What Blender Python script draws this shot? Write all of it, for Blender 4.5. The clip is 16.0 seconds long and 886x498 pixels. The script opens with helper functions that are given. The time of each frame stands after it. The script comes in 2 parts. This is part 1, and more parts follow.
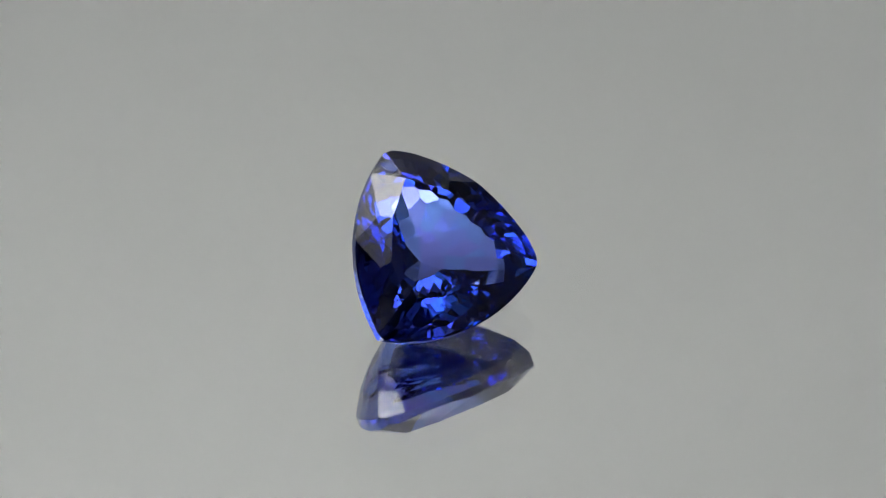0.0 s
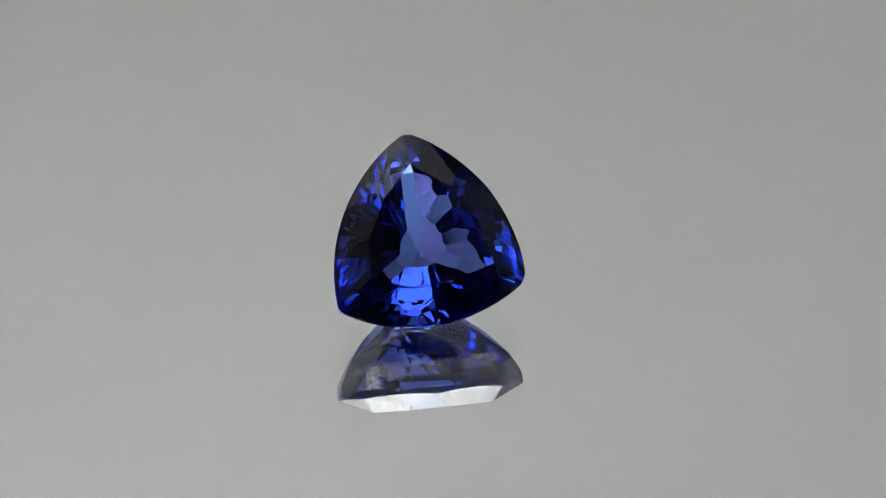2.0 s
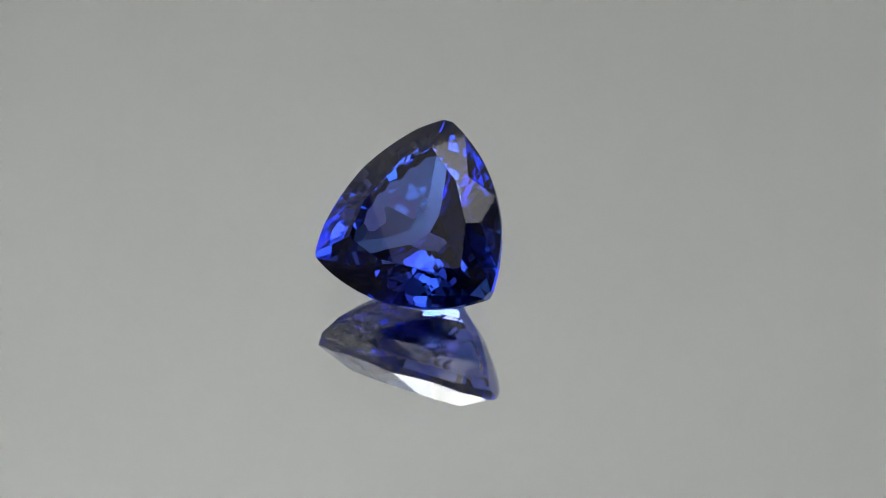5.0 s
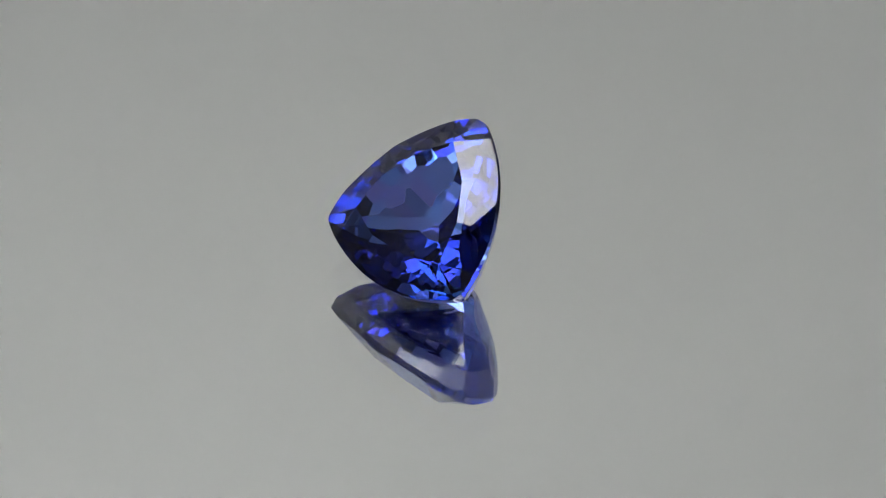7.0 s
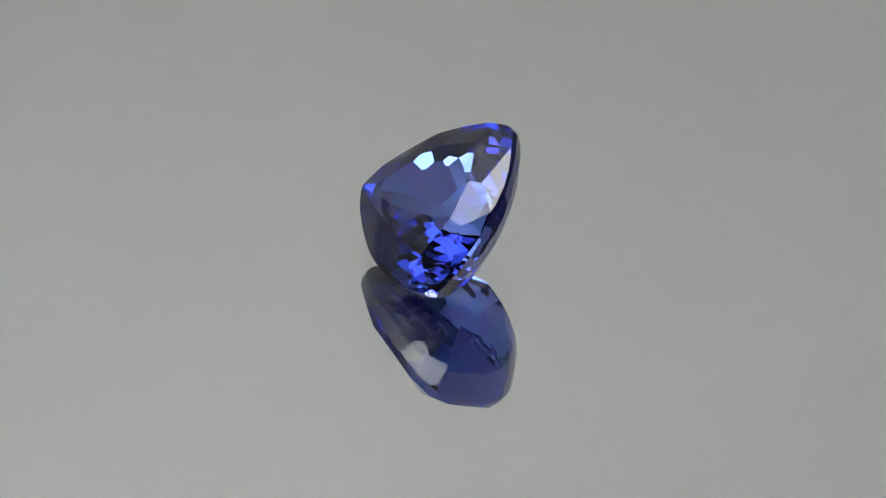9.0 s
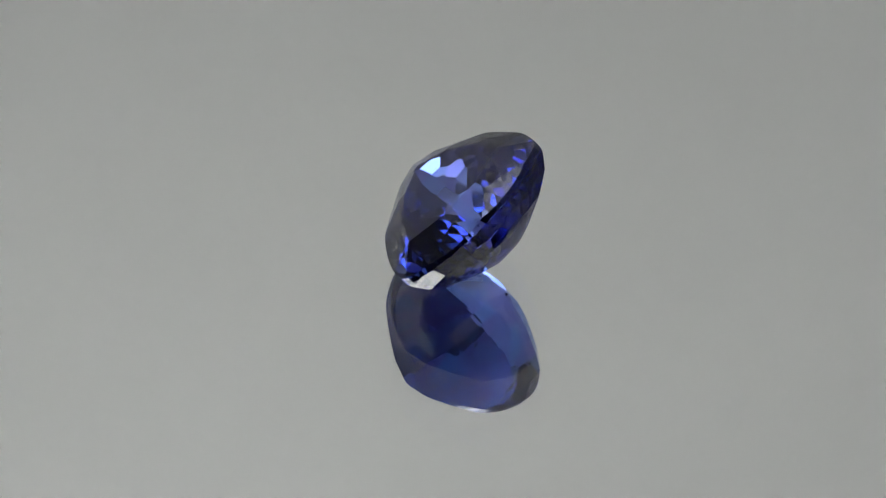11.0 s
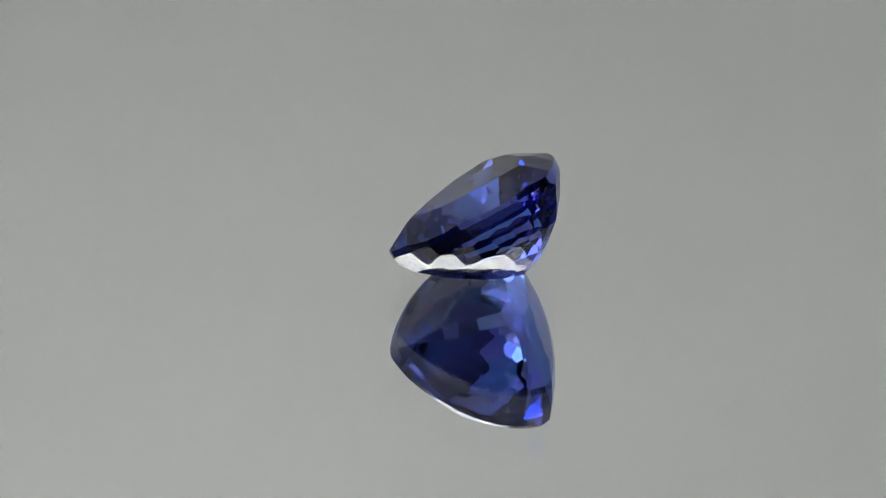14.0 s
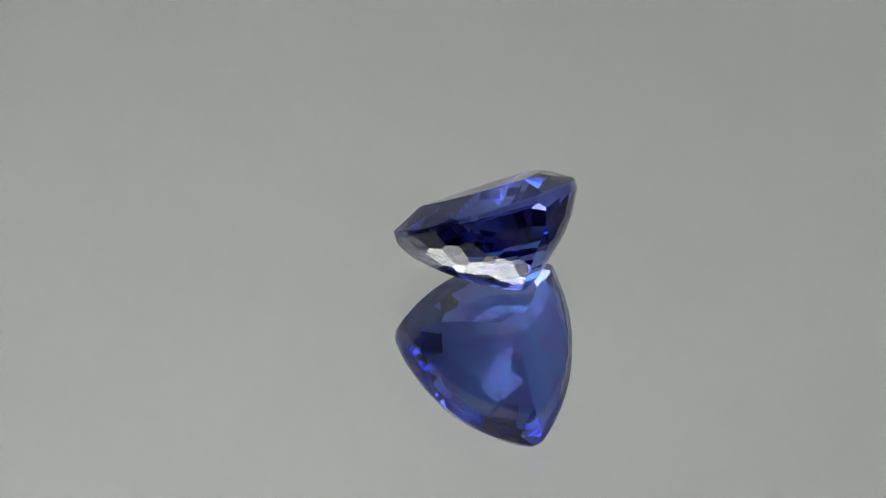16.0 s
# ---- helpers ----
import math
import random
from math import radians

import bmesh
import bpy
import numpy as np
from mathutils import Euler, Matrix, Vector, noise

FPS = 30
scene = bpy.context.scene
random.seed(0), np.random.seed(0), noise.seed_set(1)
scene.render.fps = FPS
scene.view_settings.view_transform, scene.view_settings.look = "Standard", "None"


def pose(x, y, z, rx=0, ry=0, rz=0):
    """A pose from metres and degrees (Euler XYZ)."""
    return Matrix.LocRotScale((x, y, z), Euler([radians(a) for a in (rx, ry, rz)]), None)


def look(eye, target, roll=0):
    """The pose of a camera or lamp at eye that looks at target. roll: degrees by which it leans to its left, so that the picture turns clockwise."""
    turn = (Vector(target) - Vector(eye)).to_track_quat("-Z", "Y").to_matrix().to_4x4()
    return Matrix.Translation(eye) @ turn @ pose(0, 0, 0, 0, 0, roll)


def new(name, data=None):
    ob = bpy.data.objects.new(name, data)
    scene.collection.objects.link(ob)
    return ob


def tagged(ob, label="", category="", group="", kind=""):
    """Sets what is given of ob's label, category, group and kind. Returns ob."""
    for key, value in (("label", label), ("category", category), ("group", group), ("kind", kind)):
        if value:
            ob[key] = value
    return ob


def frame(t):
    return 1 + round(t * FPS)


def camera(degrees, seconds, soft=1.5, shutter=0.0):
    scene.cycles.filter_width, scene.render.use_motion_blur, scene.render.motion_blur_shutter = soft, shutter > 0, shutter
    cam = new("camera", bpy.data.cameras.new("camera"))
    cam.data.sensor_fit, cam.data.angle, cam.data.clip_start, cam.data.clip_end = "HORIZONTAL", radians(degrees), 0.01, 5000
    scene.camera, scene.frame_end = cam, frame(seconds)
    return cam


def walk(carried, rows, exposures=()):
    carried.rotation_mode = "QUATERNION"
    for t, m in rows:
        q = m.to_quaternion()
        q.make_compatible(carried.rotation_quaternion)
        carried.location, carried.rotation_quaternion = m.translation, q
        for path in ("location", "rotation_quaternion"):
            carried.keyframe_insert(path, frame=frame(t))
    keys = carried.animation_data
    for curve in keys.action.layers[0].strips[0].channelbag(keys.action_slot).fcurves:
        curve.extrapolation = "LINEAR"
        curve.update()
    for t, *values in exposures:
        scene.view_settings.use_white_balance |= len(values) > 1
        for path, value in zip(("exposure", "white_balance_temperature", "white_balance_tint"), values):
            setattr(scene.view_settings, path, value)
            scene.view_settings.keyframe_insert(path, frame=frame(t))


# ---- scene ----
U = 3.1e-5                       # one plan unit in metres: the stone is about 10 mm across
FAR = 6500 * U                   # from the lens to the middle of the mirror's view
TILT = radians(40.36)            # how far the lens looks down
GLASS = 75 * U                   # thickness of the mirror's glass
LIFT = -38 * U                   # the silver seen through the glass lies this far down

cam = camera(13.755, 16.0, soft=0.75)
eye = (0.0, -FAR * math.cos(TILT), FAR * math.sin(TILT) + LIFT)
still = look(eye, (0.0, 0.0, LIFT))
walk(cam, [(0.0, still), (16.0, still)], exposures=[(0.0, 0.31), (4.2, 0.30), (6.3, 0.22), (16.0, 0.21)])

# ---- light ----
world = bpy.data.worlds.new("dim_room")
world.use_nodes = True
world.node_tree.nodes["Background"].inputs[0].default_value = (0.9, 0.95, 1.0, 1)
world.node_tree.nodes["Background"].inputs[1].default_value = 0.02
scene.world = world
# light runs to and fro many times inside a cut stone
scene.cycles.max_bounces, scene.cycles.glossy_bounces, scene.cycles.transmission_bounces = 24, 20, 20


# ---- materials ----
def material(name):
    mat = bpy.data.materials.new(name)
    mat.use_nodes = True
    nodes, links = mat.node_tree.nodes, mat.node_tree.links
    nodes.clear()
    out = nodes.new("ShaderNodeOutputMaterial")
    return mat, nodes, links, out


def gem_material(name, tint, inner_blue, inner_violet, vary=0.0):
    """A clear stone: surface gloss over tinted refraction; the light thrown back inside is bluer at one end of the stone than at the other."""
    mat, nodes, links, out = material(name)
    fres = nodes.new("ShaderNodeFresnel")
    fres.inputs["IOR"].default_value = 1.69
    refr = nodes.new("ShaderNodeBsdfRefraction")
    refr.inputs["IOR"].default_value = 1.69
    refr.inputs["Roughness"].default_value = 0.0
    # each facet shows a little more of the violet or of the blue
    facet_info = nodes.new("ShaderNodeObjectInfo")
    lean = nodes.new("ShaderNodeMix")
    lean.data_type = "RGBA"
    lean.inputs["A"].default_value = (tint[0] * (1 + vary), tint[1] * (1 - vary), tint[2] * (1 - 0.4 * vary), 1)
    lean.inputs["B"].default_value = (tint[0] * (1 - vary), tint[1] * (1 + vary), min(1.0, tint[2] * (1 + 0.4 * vary)), 1)
    links.new(facet_info.outputs["Random"], lean.inputs["Factor"])
    links.new(lean.outputs["Result"], refr.inputs["Color"])
    glos = nodes.new("ShaderNodeBsdfAnisotropic")
    glos.inputs["Roughness"].default_value = 0.0
    coord = nodes.new("ShaderNodeTexCoord")
    split = nodes.new("ShaderNodeSeparateXYZ")
    zone = nodes.new("ShaderNodeMapRange")
    zone.interpolation_type = "SMOOTHSTEP"
    zone.inputs["From Min"].default_value, zone.inputs["From Max"].default_value = -0.003, 0.005
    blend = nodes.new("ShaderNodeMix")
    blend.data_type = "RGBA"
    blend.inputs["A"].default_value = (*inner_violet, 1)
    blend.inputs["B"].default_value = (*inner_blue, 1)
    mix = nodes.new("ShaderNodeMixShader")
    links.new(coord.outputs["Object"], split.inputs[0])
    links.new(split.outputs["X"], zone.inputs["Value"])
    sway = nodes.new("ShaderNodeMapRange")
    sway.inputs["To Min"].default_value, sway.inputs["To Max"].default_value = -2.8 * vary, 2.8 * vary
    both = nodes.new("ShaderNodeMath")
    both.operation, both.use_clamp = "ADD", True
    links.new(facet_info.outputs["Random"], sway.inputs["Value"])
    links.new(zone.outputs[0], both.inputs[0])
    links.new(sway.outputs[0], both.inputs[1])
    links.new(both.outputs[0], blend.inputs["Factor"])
    # the skin's own gloss is white; light that is thrown back whole, inside, takes the stone's colour
    whole = nodes.new("ShaderNodeMapRange")
    whole.inputs["From Min"].default_value, whole.inputs["From Max"].default_value = 0.75, 0.98
    hue = nodes.new("ShaderNodeMix")
    hue.data_type = "RGBA"
    hue.inputs["A"].default_value = (1, 1, 1, 1)
    links.new(fres.outputs[0], whole.inputs["Value"])
    links.new(whole.outputs[0], hue.inputs["Factor"])
    links.new(blend.outputs["Result"], hue.inputs["B"])
    links.new(hue.outputs["Result"], glos.inputs["Color"])
    links.new(fres.outputs[0], mix.inputs[0])
    links.new(refr.outputs[0], mix.inputs[1])
    links.new(glos.outputs[0], mix.inputs[2])
    links.new(mix.outputs[0], out.inputs[0])
    return mat


def plain_material(name, colour, rough, metal=0.0, grain=900.0, amount=0.06, bump=0.02):
    mat, nodes, links, out = material(name)
    bsdf = nodes.new("ShaderNodeBsdfPrincipled")
    bsdf.inputs["Roughness"].default_value = rough
    bsdf.inputs["Metallic"].default_value = metal
    coord = nodes.new("ShaderNodeTexCoord")
    fine = nodes.new("ShaderNodeTexNoise")
    fine.inputs["Scale"].default_value = grain
    fine.inputs["Detail"].default_value = 4
    broad = nodes.new("ShaderNodeTexNoise")
    broad.inputs["Scale"].default_value = grain / 90
    both = nodes.new("ShaderNodeMath")
    both.operation = "ADD"
    scale = nodes.new("ShaderNodeMapRange")
    scale.inputs["From Min"].default_value, scale.inputs["From Max"].default_value = 0.6, 1.4
    scale.inputs["To Min"].default_value, scale.inputs["To Max"].default_value = 1 - amount, 1 + amount
    tone = nodes.new("ShaderNodeVectorMath")
    tone.operation = "SCALE"
    tone.inputs[0].default_value = colour
    relief = nodes.new("ShaderNodeBump")
    relief.inputs["Strength"].default_value = bump
    relief.inputs["Distance"].default_value = 0.0005
    links.new(coord.outputs["Object"], fine.inputs["Vector"])
    links.new(coord.outputs["Object"], broad.inputs["Vector"])
    links.new(fine.outputs[0], both.inputs[0])
    links.new(broad.outputs[0], both.inputs[1])
    links.new(both.outputs[0], scale.inputs["Value"])
    links.new(scale.outputs[0], tone.inputs["Scale"])
    links.new(tone.outputs[0], bsdf.inputs["Base Color"])
    links.new(fine.outputs[0], relief.inputs["Height"])
    links.new(relief.outputs[0], bsdf.inputs["Normal"])
    links.new(bsdf.outputs[0], out.inputs[0])
    return mat


def glass_material():
    mat, nodes, links, out = material("float_glass")
    bsdf = nodes.new("ShaderNodeBsdfGlass")
    bsdf.inputs["IOR"].default_value = 1.52
    bsdf.inputs["Roughness"].default_value = 0.0
    bsdf.inputs["Color"].default_value = (0.985, 0.988, 0.987, 1)
    links.new(bsdf.outputs[0], out.inputs[0])
    return mat


def silver_material():
    mat, nodes, links, out = material("silver_backing")
    bsdf = nodes.new("ShaderNodeBsdfPrincipled")
    bsdf.inputs["Base Color"].default_value = (0.90, 0.91, 0.90, 1)
    bsdf.inputs["Metallic"].default_value = 1.0
    bsdf.inputs["Roughness"].default_value = 0.0
    links.new(bsdf.outputs[0], out.inputs[0])
    return mat


def softbox_material():
    """A lit diffuser, brightest under its lamp and dimmer towards its rim."""
    mat, nodes, links, out = material("lit_diffuser")
    coord = nodes.new("ShaderNodeTexCoord")
    place = nodes.new("ShaderNodeMapping")
    place.inputs["Location"].default_value = (0.03 / 0.20, 0.04 / 0.13, 0)
    place.inputs["Scale"].default_value = (1 / 0.20, 1 / 0.13, 0)
    far = nodes.new("ShaderNodeVectorMath")
    far.operation = "LENGTH"
    glow = nodes.new("ShaderNodeMapRange")
    glow.interpolation_type = "SMOOTHERSTEP"
    glow.inputs["From Min"].default_value, glow.inputs["From Max"].default_value = 0.60, 1.20
    glow.inputs["To Min"].default_value, glow.inputs["To Max"].default_value = 6.0, 0.28
    emit = nodes.new("ShaderNodeEmission")
    emit.inputs["Color"].default_value = (0.995, 0.99, 0.975, 1)
    links.new(coord.outputs["Object"], place.inputs["Vector"])
    links.new(place.outputs[0], far.inputs[0])
    links.new(far.outputs["Value"], glow.inputs["Value"])
    links.new(glow.outputs[0], emit.inputs["Strength"])
    links.new(emit.outputs[0], out.inputs[0])
    return mat


TABLE_MAT = gem_material("stone_table", (0.43, 0.51, 0.88), (0.6, 0.66, 0.9), (0.66, 0.62, 0.9))
CROWN_MAT = gem_material("stone_crown", (0.39, 0.49, 0.90), (0.6, 0.66, 0.9), (0.66, 0.62, 0.9))
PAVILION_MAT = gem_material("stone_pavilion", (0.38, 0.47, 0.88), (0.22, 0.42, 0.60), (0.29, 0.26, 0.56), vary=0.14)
GLASS_MAT = glass_material()
SILVER_MAT = silver_material()
SOFTBOX_MAT = softbox_material()
PAPER_MAT = plain_material("grey_paper", (0.88, 0.883, 0.883), 0.9)
# tent cloth coloured dark grey, so that the stone reflects less light from it
TENT_MAT = plain_material("darkened_cloth", (0.20, 0.20, 0.198), 0.95, grain=1500, bump=0.1)
EDGE_MAT = plain_material("black_paint", (0.03, 0.03, 0.03), 0.5)
WALL_MAT = plain_material("painted_wall", (0.40, 0.40, 0.39), 0.85, grain=60)
DESK_MAT = plain_material("desk_laminate", (0.12, 0.12, 0.12), 0.6, grain=200)


# ---- building helpers ----
def part(name, bm, mat, parent=None, label=""):
    mesh = bpy.data.meshes.new(name)
    bm.to_mesh(mesh)
    bm.free()
    mesh.materials.append(mat)
    ob = new(name, mesh)
    ob.parent = parent
    return tagged(ob, label=label)


def box(x0, x1, y0, y1, z0, z1):
    bm = bmesh.new()
    bmesh.ops.create_cube(bm, size=1)
    for v in bm.verts:
        v.co = Vector(((x0 + x1) / 2 + v.co.x * (x1 - x0), (y0 + y1) / 2 + v.co.y * (y1 - y0), (z0 + z1) / 2 + v.co.z * (z1 - z0)))
    return bm


def disc(radius, z0, z1, steps=128, bevel=0.0):
    """A round plate with its upper rim bevelled."""
    bm = bmesh.new()
    rings = [(radius, z0), (radius, z1 - bevel), (radius - bevel, z1)] if bevel else [(radius, z0), (radius, z1)]
    made = [[bm.verts.new((r * math.cos(math.tau * i / steps), r * math.sin(math.tau * i / steps), z)) for i in range(steps)] for r, z in rings]
    for low, high in zip(made, made[1:]):
        for i in range(steps):
            j = (i + 1) % steps
            bm.faces.new((low[i], low[j], high[j], high[i]))
    bm.faces.new(made[-1])
    bm.faces.new(tuple(reversed(made[0])))
    return bm


# ---- the turn of the mirror ----
AXIS = Vector((36.8 * U, -137.5 * U, 0.0))


def turn(t):
    """Degrees through which the mirror has turned, counted from 3.5 s."""
    s = t - 3.5
    return -(11.329 * s + 0.0141 * s * s)


# ---- the room around ----
def room():
    wall = tagged(new("wall"), "grey painted walls of a dim room", "wall", kind="structure")
    for x0, x1, y0, y1 in ((-1.6, -1.5, -1.6, 1.6), (1.5, 1.6, -1.6, 1.6), (-1.5, 1.5, 1.5, 1.6), (-1.5, 1.5, -1.6, -1.5)):
        part("wall_panel", box(x0, x1, y0, y1, -0.8, 1.7), WALL_MAT, wall)
    tagged(part("ceiling", box(-1.6, 1.6, -1.6, 1.6, 1.7, 1.8), WALL_MAT), "grey ceiling of a dim room", "ceiling", kind="structure")
    tagged(part("floor", box(-1.6, 1.6, -1.6, 1.6, -0.9, -0.8), DESK_MAT), "dark floor of a dim room", "floor", kind="structure")
    tagged(part("tabletop", box(-0.6, 0.6, -0.5, 0.7, -0.06, -0.012), DESK_MAT), "dark laminate tabletop under the mirror", "table", kind="structure")


def backdrop():
    """A sheet of paper that stands behind and curls forward at its top."""
    bm = bmesh.new()
    profile = [(0.18 - 0.055 * max(0.0, (i - 5) / 7) ** 1.6, -0.010 + 0.038 * i) for i in range(13)]
    cols = [-0.3 + i * 0.03 for i in range(21)]
    grid = [[bm.verts.new((x, y, z)) for x in cols] for y, z in profile]
    back = [[bm.verts.new((x, y + 0.0006, z + 0.0003)) for x in cols] for y, z in profile]
    for g, flip in ((grid, False), (back, True)):
        for r in range(len(g) - 1):
            for c in range(len(cols) - 1):
                q = (g[r][c], g[r][c + 1], g[r + 1][c + 1], g[r + 1][c])
                f = bm.faces.new(tuple(reversed(q)) if flip else q)
                f.smooth = True
    bmesh.ops.rotate(bm, cent=(0, 0.18, 0), matrix=Matrix.Rotation(radians(26), 3, "Z"), verts=bm.verts[:])
    return tagged(part("backdrop", bm, PAPER_MAT), "plain grey paper backdrop behind the mirror", "backdrop", kind="structure")


def tent():
    """Darkened cloth on both sides and overhead, and an added flap over the open front."""
    thing = tagged(new("light_tent"), "darkened cloth sides and roof of a small light tent out of view", "light tent", kind="structure")
    # third panel: unseen flap, added to throw some light into the stone from the front
    for x0, x1, y0, y1, z0, z1 in ((-0.325, -0.32, -0.36, 0.40, -0.012, 0.49), (0.32, 0.325, -0.36, 0.40, -0.012, 0.49), (-0.325, 0.325, -0.375, -0.37, 0.34, 0.49), (-0.32, 0.32, -0.36, 0.40, 0.485, 0.49)):
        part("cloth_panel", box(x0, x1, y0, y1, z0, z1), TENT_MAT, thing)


def softbox():
    """The light overhead: a black frame with a glowing diffuser in it."""
    thing = tagged(new("softbox"), "overhead softbox with a black frame and a glowing white diffuser", "softbox lamp", kind="structure")
    part("diffuser", box(-0.31, 0.31, -0.21, 0.27, 0.456, 0.458), SOFTBOX_MAT, thing)
    for x0, x1, y0, y1 in ((-0.32, -0.31, -0.22, 0.28), (0.31, 0.32, -0.22, 0.28), (-0.31, 0.31, -0.22, -0.21), (-0.31, 0.31, 0.27, 0.28)):
        part("frame_bar", box(x0, x1, y0, y1, 0.45, 0.484), EDGE_MAT, thing)


def mirror():
    thing = tagged(new("turning_mirror"), "round silvered glass mirror turning under the stone", "mirror")
    thing.matrix_world = Matrix.Translation(AXIS)
    part("glass", disc(0.09, -GLASS, 0.0, bevel=0.0006), GLASS_MAT, thing, "clear polished glass plate")
    part("silver", disc(0.0898, -GLASS - 0.0002, -GLASS - 0.00002), SILVER_MAT, thing, "bright silver backing")
    part("base", disc(0.0895, -0.012, -GLASS - 0.0003), EDGE_MAT, thing, "black painted backing plate")
    return thing


# ---- the stone ----
TIP, ROUND, BULGE = 170.0, 16.0, 42.2     # centre to a corner's round, its radius, swell of a side
CHORD, FOOT = TIP * math.sin(radians(60)), TIP / 2
ARC = (CHORD ** 2 + BULGE ** 2) / (2 * BULGE)
SWING = math.degrees(math.asin(CHORD / ARC))


TABLE_EDGE = (82, 91, 84)        # from the axis to the table's edge, at the middle of each side
CORNERS = (129, 127, 114)        # from the axis to the table's corners
RIM = 4.0                        # height of the girdle's upper line
UNEVEN = (5.0, 3.0, -4.0)        # how much fuller or flatter each of the three sides is cut


def reach_of(alpha, side, level):
    """How far the outline reaches, alpha degrees off the middle of a side."""
    more = UNEVEN[side] * math.cos(radians(1.5 * alpha)) * max(0.0, 1 - abs(level) / 75)
    if abs(alpha) <= SWING:
        return ARC + ROUND - (ARC - FOOT - BULGE) * math.cos(radians(alpha)) + more
    return TIP * math.cos(radians(60 - abs(alpha))) + ROUND + more


def cut_planes():
    """The facets: unit normal and distance from the centre of the girdle, and the part that each belongs to."""
    planes = []

    def facet(side, alpha, slope, inset, level, name):
        around = radians(-90 + 120 * side + alpha)
        reach = reach_of(alpha, side, level) - inset
        s = radians(slope)
        n = Vector((math.sin(s) * math.cos(around), math.sin(s) * math.sin(around), -math.cos(s)))
        planes.append((n, n.x * reach * math.cos(around) + n.y * reach * math.sin(around) + n.z * level, name))

    # the last figure: how much deeper a row is cut on the two flatter sides
    rows = (
        ("girdle", 90, 0, 0, [-55 + 5 * i for i in range(24)], 0),
        ("pavilion", 61.5, 10, -33.5, (-28, -20, -12, -4, 4, 12, 20, 28), 2),
        ("pavilion", 52.5, 30, -66.5, (-24, -16, -8, 0, 8, 16, 24), 4),
        ("pavilion", 45, 46, -87, (-20, -12, -4, 4, 12, 20), 5),
        ("pavilion", 41.5, 75, -114, (-21, -14, -7, 0, 7, 14, 21), 5),
        ("pavilion", 39, 98, -133, (-15, -9, -3, 3, 9, 15), 3),
        ("pavilion", 28, 125, -150.5, (0,), 3),
    )
    loose = {-66.5: 1.0, -87: 1.8, -114: 1.3, -133: 0.8}
    for name, slope, inset, level, alphas, flatter in rows:
        for side in range(3):
            for alpha in alphas:
                # hand-cut facets are a little out of true
                stray = loose.get(level, 0.0) * math.sin(7.3 * alpha + 2.1 * side + level)
                facet(side, alpha, slope + stray, inset + (flatter if side else 0), level, name)
    # crown: on each side one broad facet, two against the rim, two against the table and one half of each corner
    for side in range(3):
        rim = reach_of(0, side, 4)
        edge = TABLE_EDGE[side]
        for hand in (-1, 1):
            corner = CORNERS[side if hand > 0 else side - 1]
            turned = Matrix.Rotation(radians(-90 + 120 * side), 3, "Z")

            def spot(r, off, z):
                return turned @ Vector((r * math.cos(radians(off * hand)), r * math.sin(radians(off * hand)), z))

            tip, shoulder = spot(TIP + ROUND, 60, RIM), spot(170, 45.5, RIM)
            top, middle = spot(corner, 60, 32), spot(rim, 0, RIM)
            bend = turned @ Vector((edge, 38 * hand, 32))
            slope = (32 - RIM) / (rim - edge)
            knee = turned @ Vector((edge + 15, 50 * hand, 32 - 15 * slope))
            for three in ((tip, shoulder, top), (shoulder, bend, top), (shoulder, middle, knee)):
                n = (three[1] - three[0]).cross(three[2] - three[0]).normalized()
                n = n if n.z > 0 else -n
                planes.append((n, max(n.dot(p) for p in three), "crown"))
        face = turned @ Vector((math.sin(math.atan(slope)), 0, math.cos(math.atan(slope))))
        planes.append((face, face.dot(turned @ Vector((edge, 0, 32))), "crown"))
    planes.append((Vector((0, 1, 0)), 183.5, "girdle"))
    planes.append((Vector((0, 0, 1)), 32.0, "table"))
    return planes


def cut_stone():
    """Cuts a block along every facet plane, as a cutter would."""
    bm = bmesh.new()
    bmesh.ops.create_cube(bm, size=900)
    planes = cut_planes()

    def slice_off(n, d):
        ret = bmesh.ops.bisect_plane(bm, geom=bm.verts[:] + bm.edges[:] + bm.faces[:], dist=1e-4, plane_co=n * d, plane_no=n, clear_outer=True)
        rim = [g for g in ret["geom_cut"] if isinstance(g, bmesh.types.BMEdge) and g.is_valid and g.is_boundary]
        if rim:
            bmesh.ops.edgeloop_fill(bm, edges=rim)

    for n, d, name in planes:
        slice_off(n, d)
    # long kite facets that take off the three ridges under the corners
    for slope, depth in ((41, 5.5), (35, 5.5), (29, 5.0), (23, 3.0)):
        for corner in range(3):
            around, s = radians(-30 + 120 * corner), radians(slope)
            n = Vector((math.sin(s) * math.cos(around), math.sin(s) * math.sin(around), -math.cos(s)))
            d = max(n.dot(w.co) for w in bm.verts) - depth
            slice_off(n, d)
            planes.append((n, d, "pavilion"))
    bmesh.ops.recalc_face_normals(bm, faces=bm.faces[:])
    bm.normal_update()
    return bm, planes


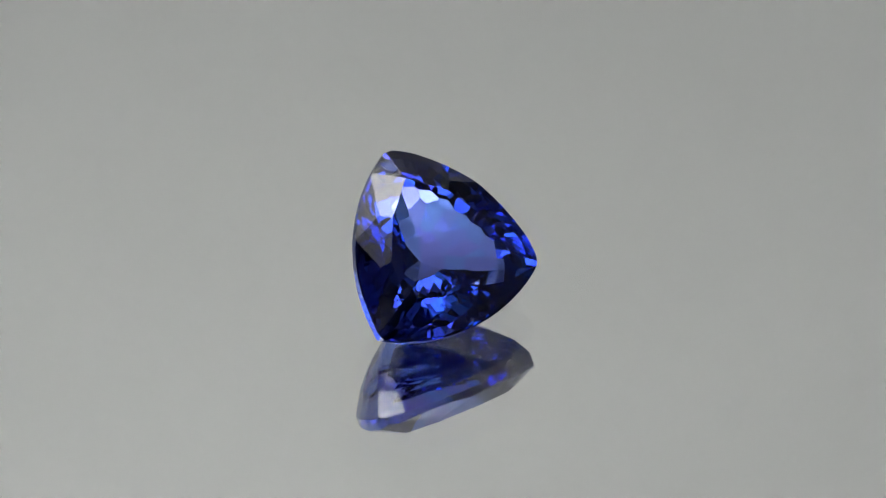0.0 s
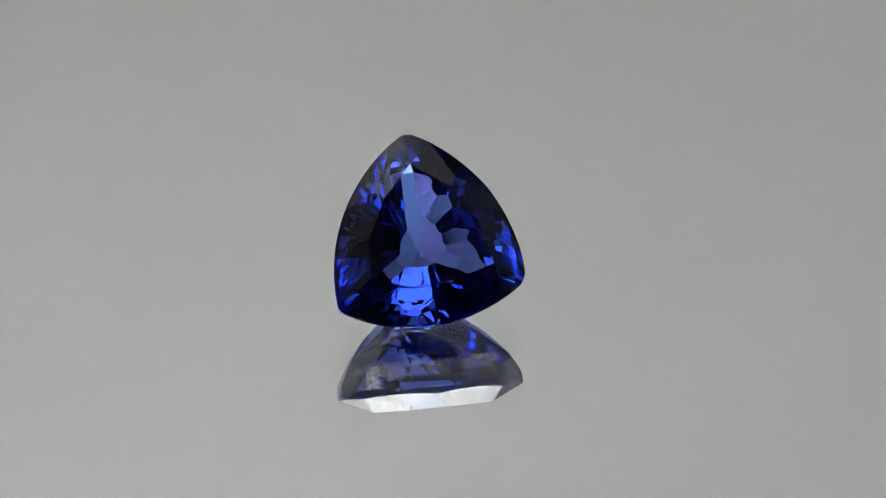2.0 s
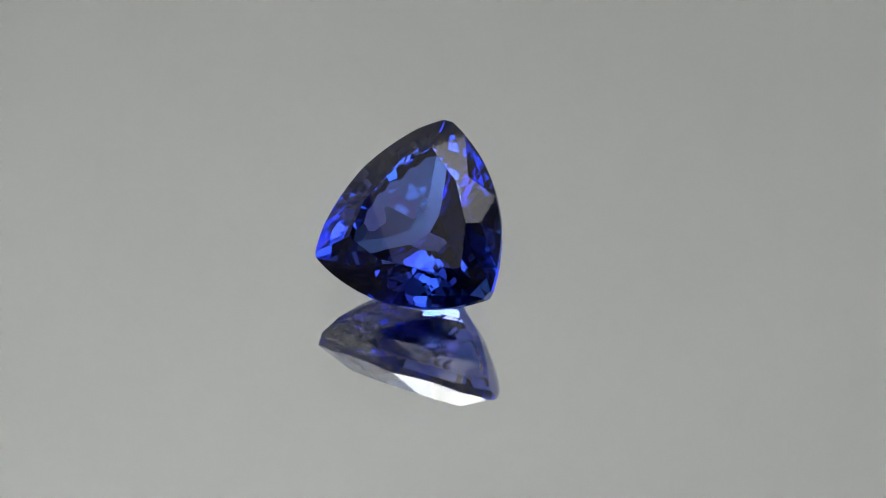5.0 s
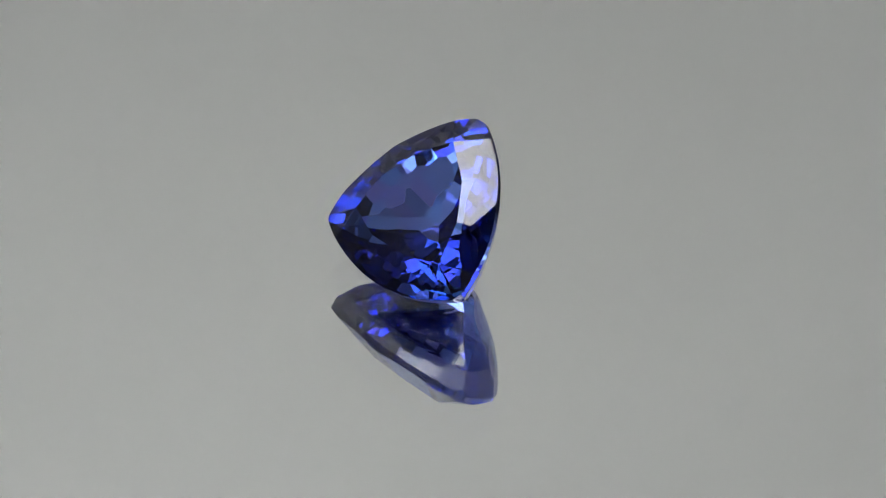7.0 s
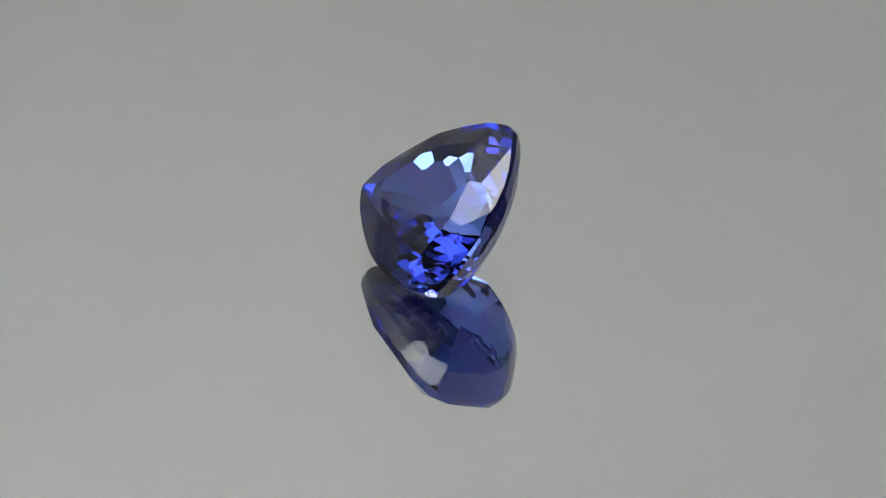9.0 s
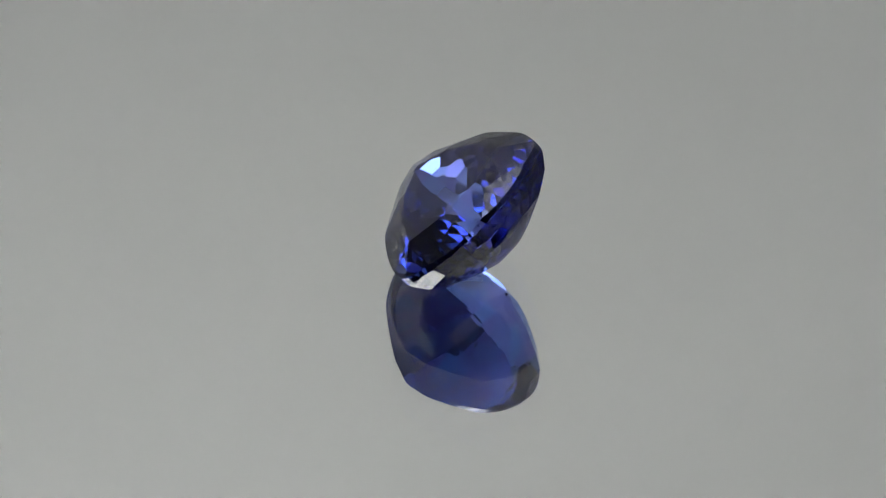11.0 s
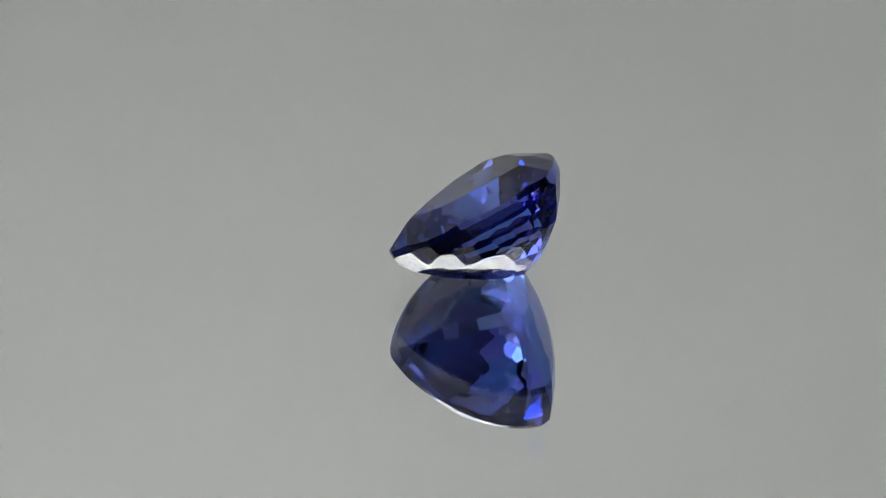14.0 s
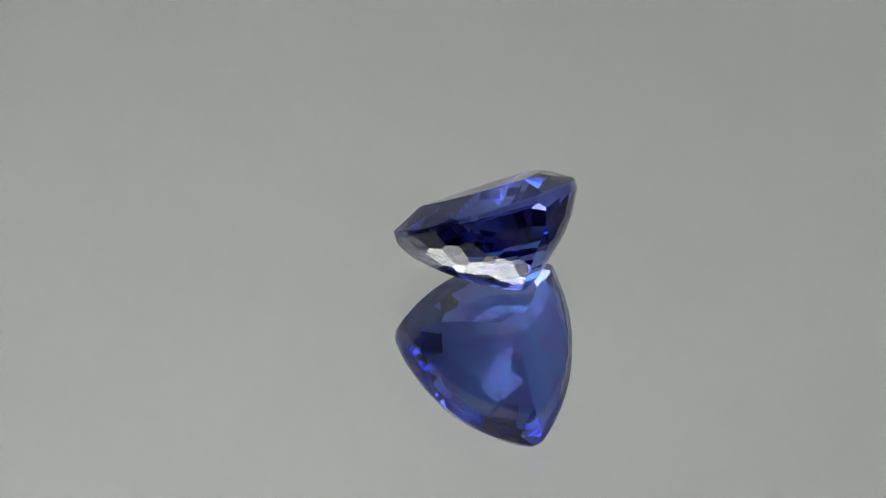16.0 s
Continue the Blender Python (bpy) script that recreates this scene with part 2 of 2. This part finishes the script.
def gemstone():
    u = Vector((0.99340, -0.10606, 0.04363))
    v = Vector((0.05455, 0.77162, 0.63374))
    n = Vector((-0.10088, -0.62717, 0.77232))
    centre = Vector((-44.9, -152.8, 167.4 - 38))
    bm, planes = cut_stone()
    lean = Matrix((u, v, n)).transposed()
    low = min((lean @ w.co).z for w in bm.verts) + centre.z
    centre.z -= low
    foot = Vector((centre.x, centre.y, 0.0))
    owner = {}
    for f in bm.faces:
        c = f.calc_center_median()
        owner[f] = min(planes, key=lambda p: abs(p[0].dot(c) - p[1]) + 50 * (1 - p[0].dot(f.normal)))[2]
    thing = tagged(new("gemstone"), "violet-blue faceted rounded-triangle gemstone lying tilted on a mirror", "gemstone")
    labels = {"table": "large flat polished top facet", "girdle": "thin polished rim"}
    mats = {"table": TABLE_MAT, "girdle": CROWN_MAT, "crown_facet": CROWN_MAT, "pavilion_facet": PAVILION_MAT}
    groups = {"table": [[f for f in bm.faces if owner[f] == "table"]], "girdle": [[f for f in bm.faces if owner[f] == "girdle"]]}
    groups["crown_facet"] = [[f] for f in bm.faces if owner[f] == "crown"]
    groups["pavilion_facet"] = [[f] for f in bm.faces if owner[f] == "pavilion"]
    for name, pieces in groups.items():
        for faces in pieces:
            pm, made = bmesh.new(), {}
            for f in faces:
                for w in f.verts:
                    if w not in made:
                        made[w] = pm.verts.new((lean @ w.co + centre - foot) * U)
                pm.faces.new([made[w] for w in f.verts])
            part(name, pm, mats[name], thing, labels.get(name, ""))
    bm.free()
    thing.location = foot * U
    return thing, foot * U


room()
backdrop()
tent()
softbox()
plate = mirror()
stone, STONE_FOOT = gemstone()


def motions():
    """The mirror turns about its axis and carries the stone round with it."""
    times = [i * 0.5 for i in range(33)]
    rows, plate_rows = [], []
    for t in times:
        spin = Matrix.Rotation(radians(turn(t)), 4, "Z")
        place = AXIS + spin @ (STONE_FOOT - AXIS)
        rows.append((t, Matrix.Translation(place) @ spin))
        plate_rows.append((t, Matrix.Translation(AXIS) @ spin))
    walk(stone, rows)
    walk(plate, plate_rows)


motions()
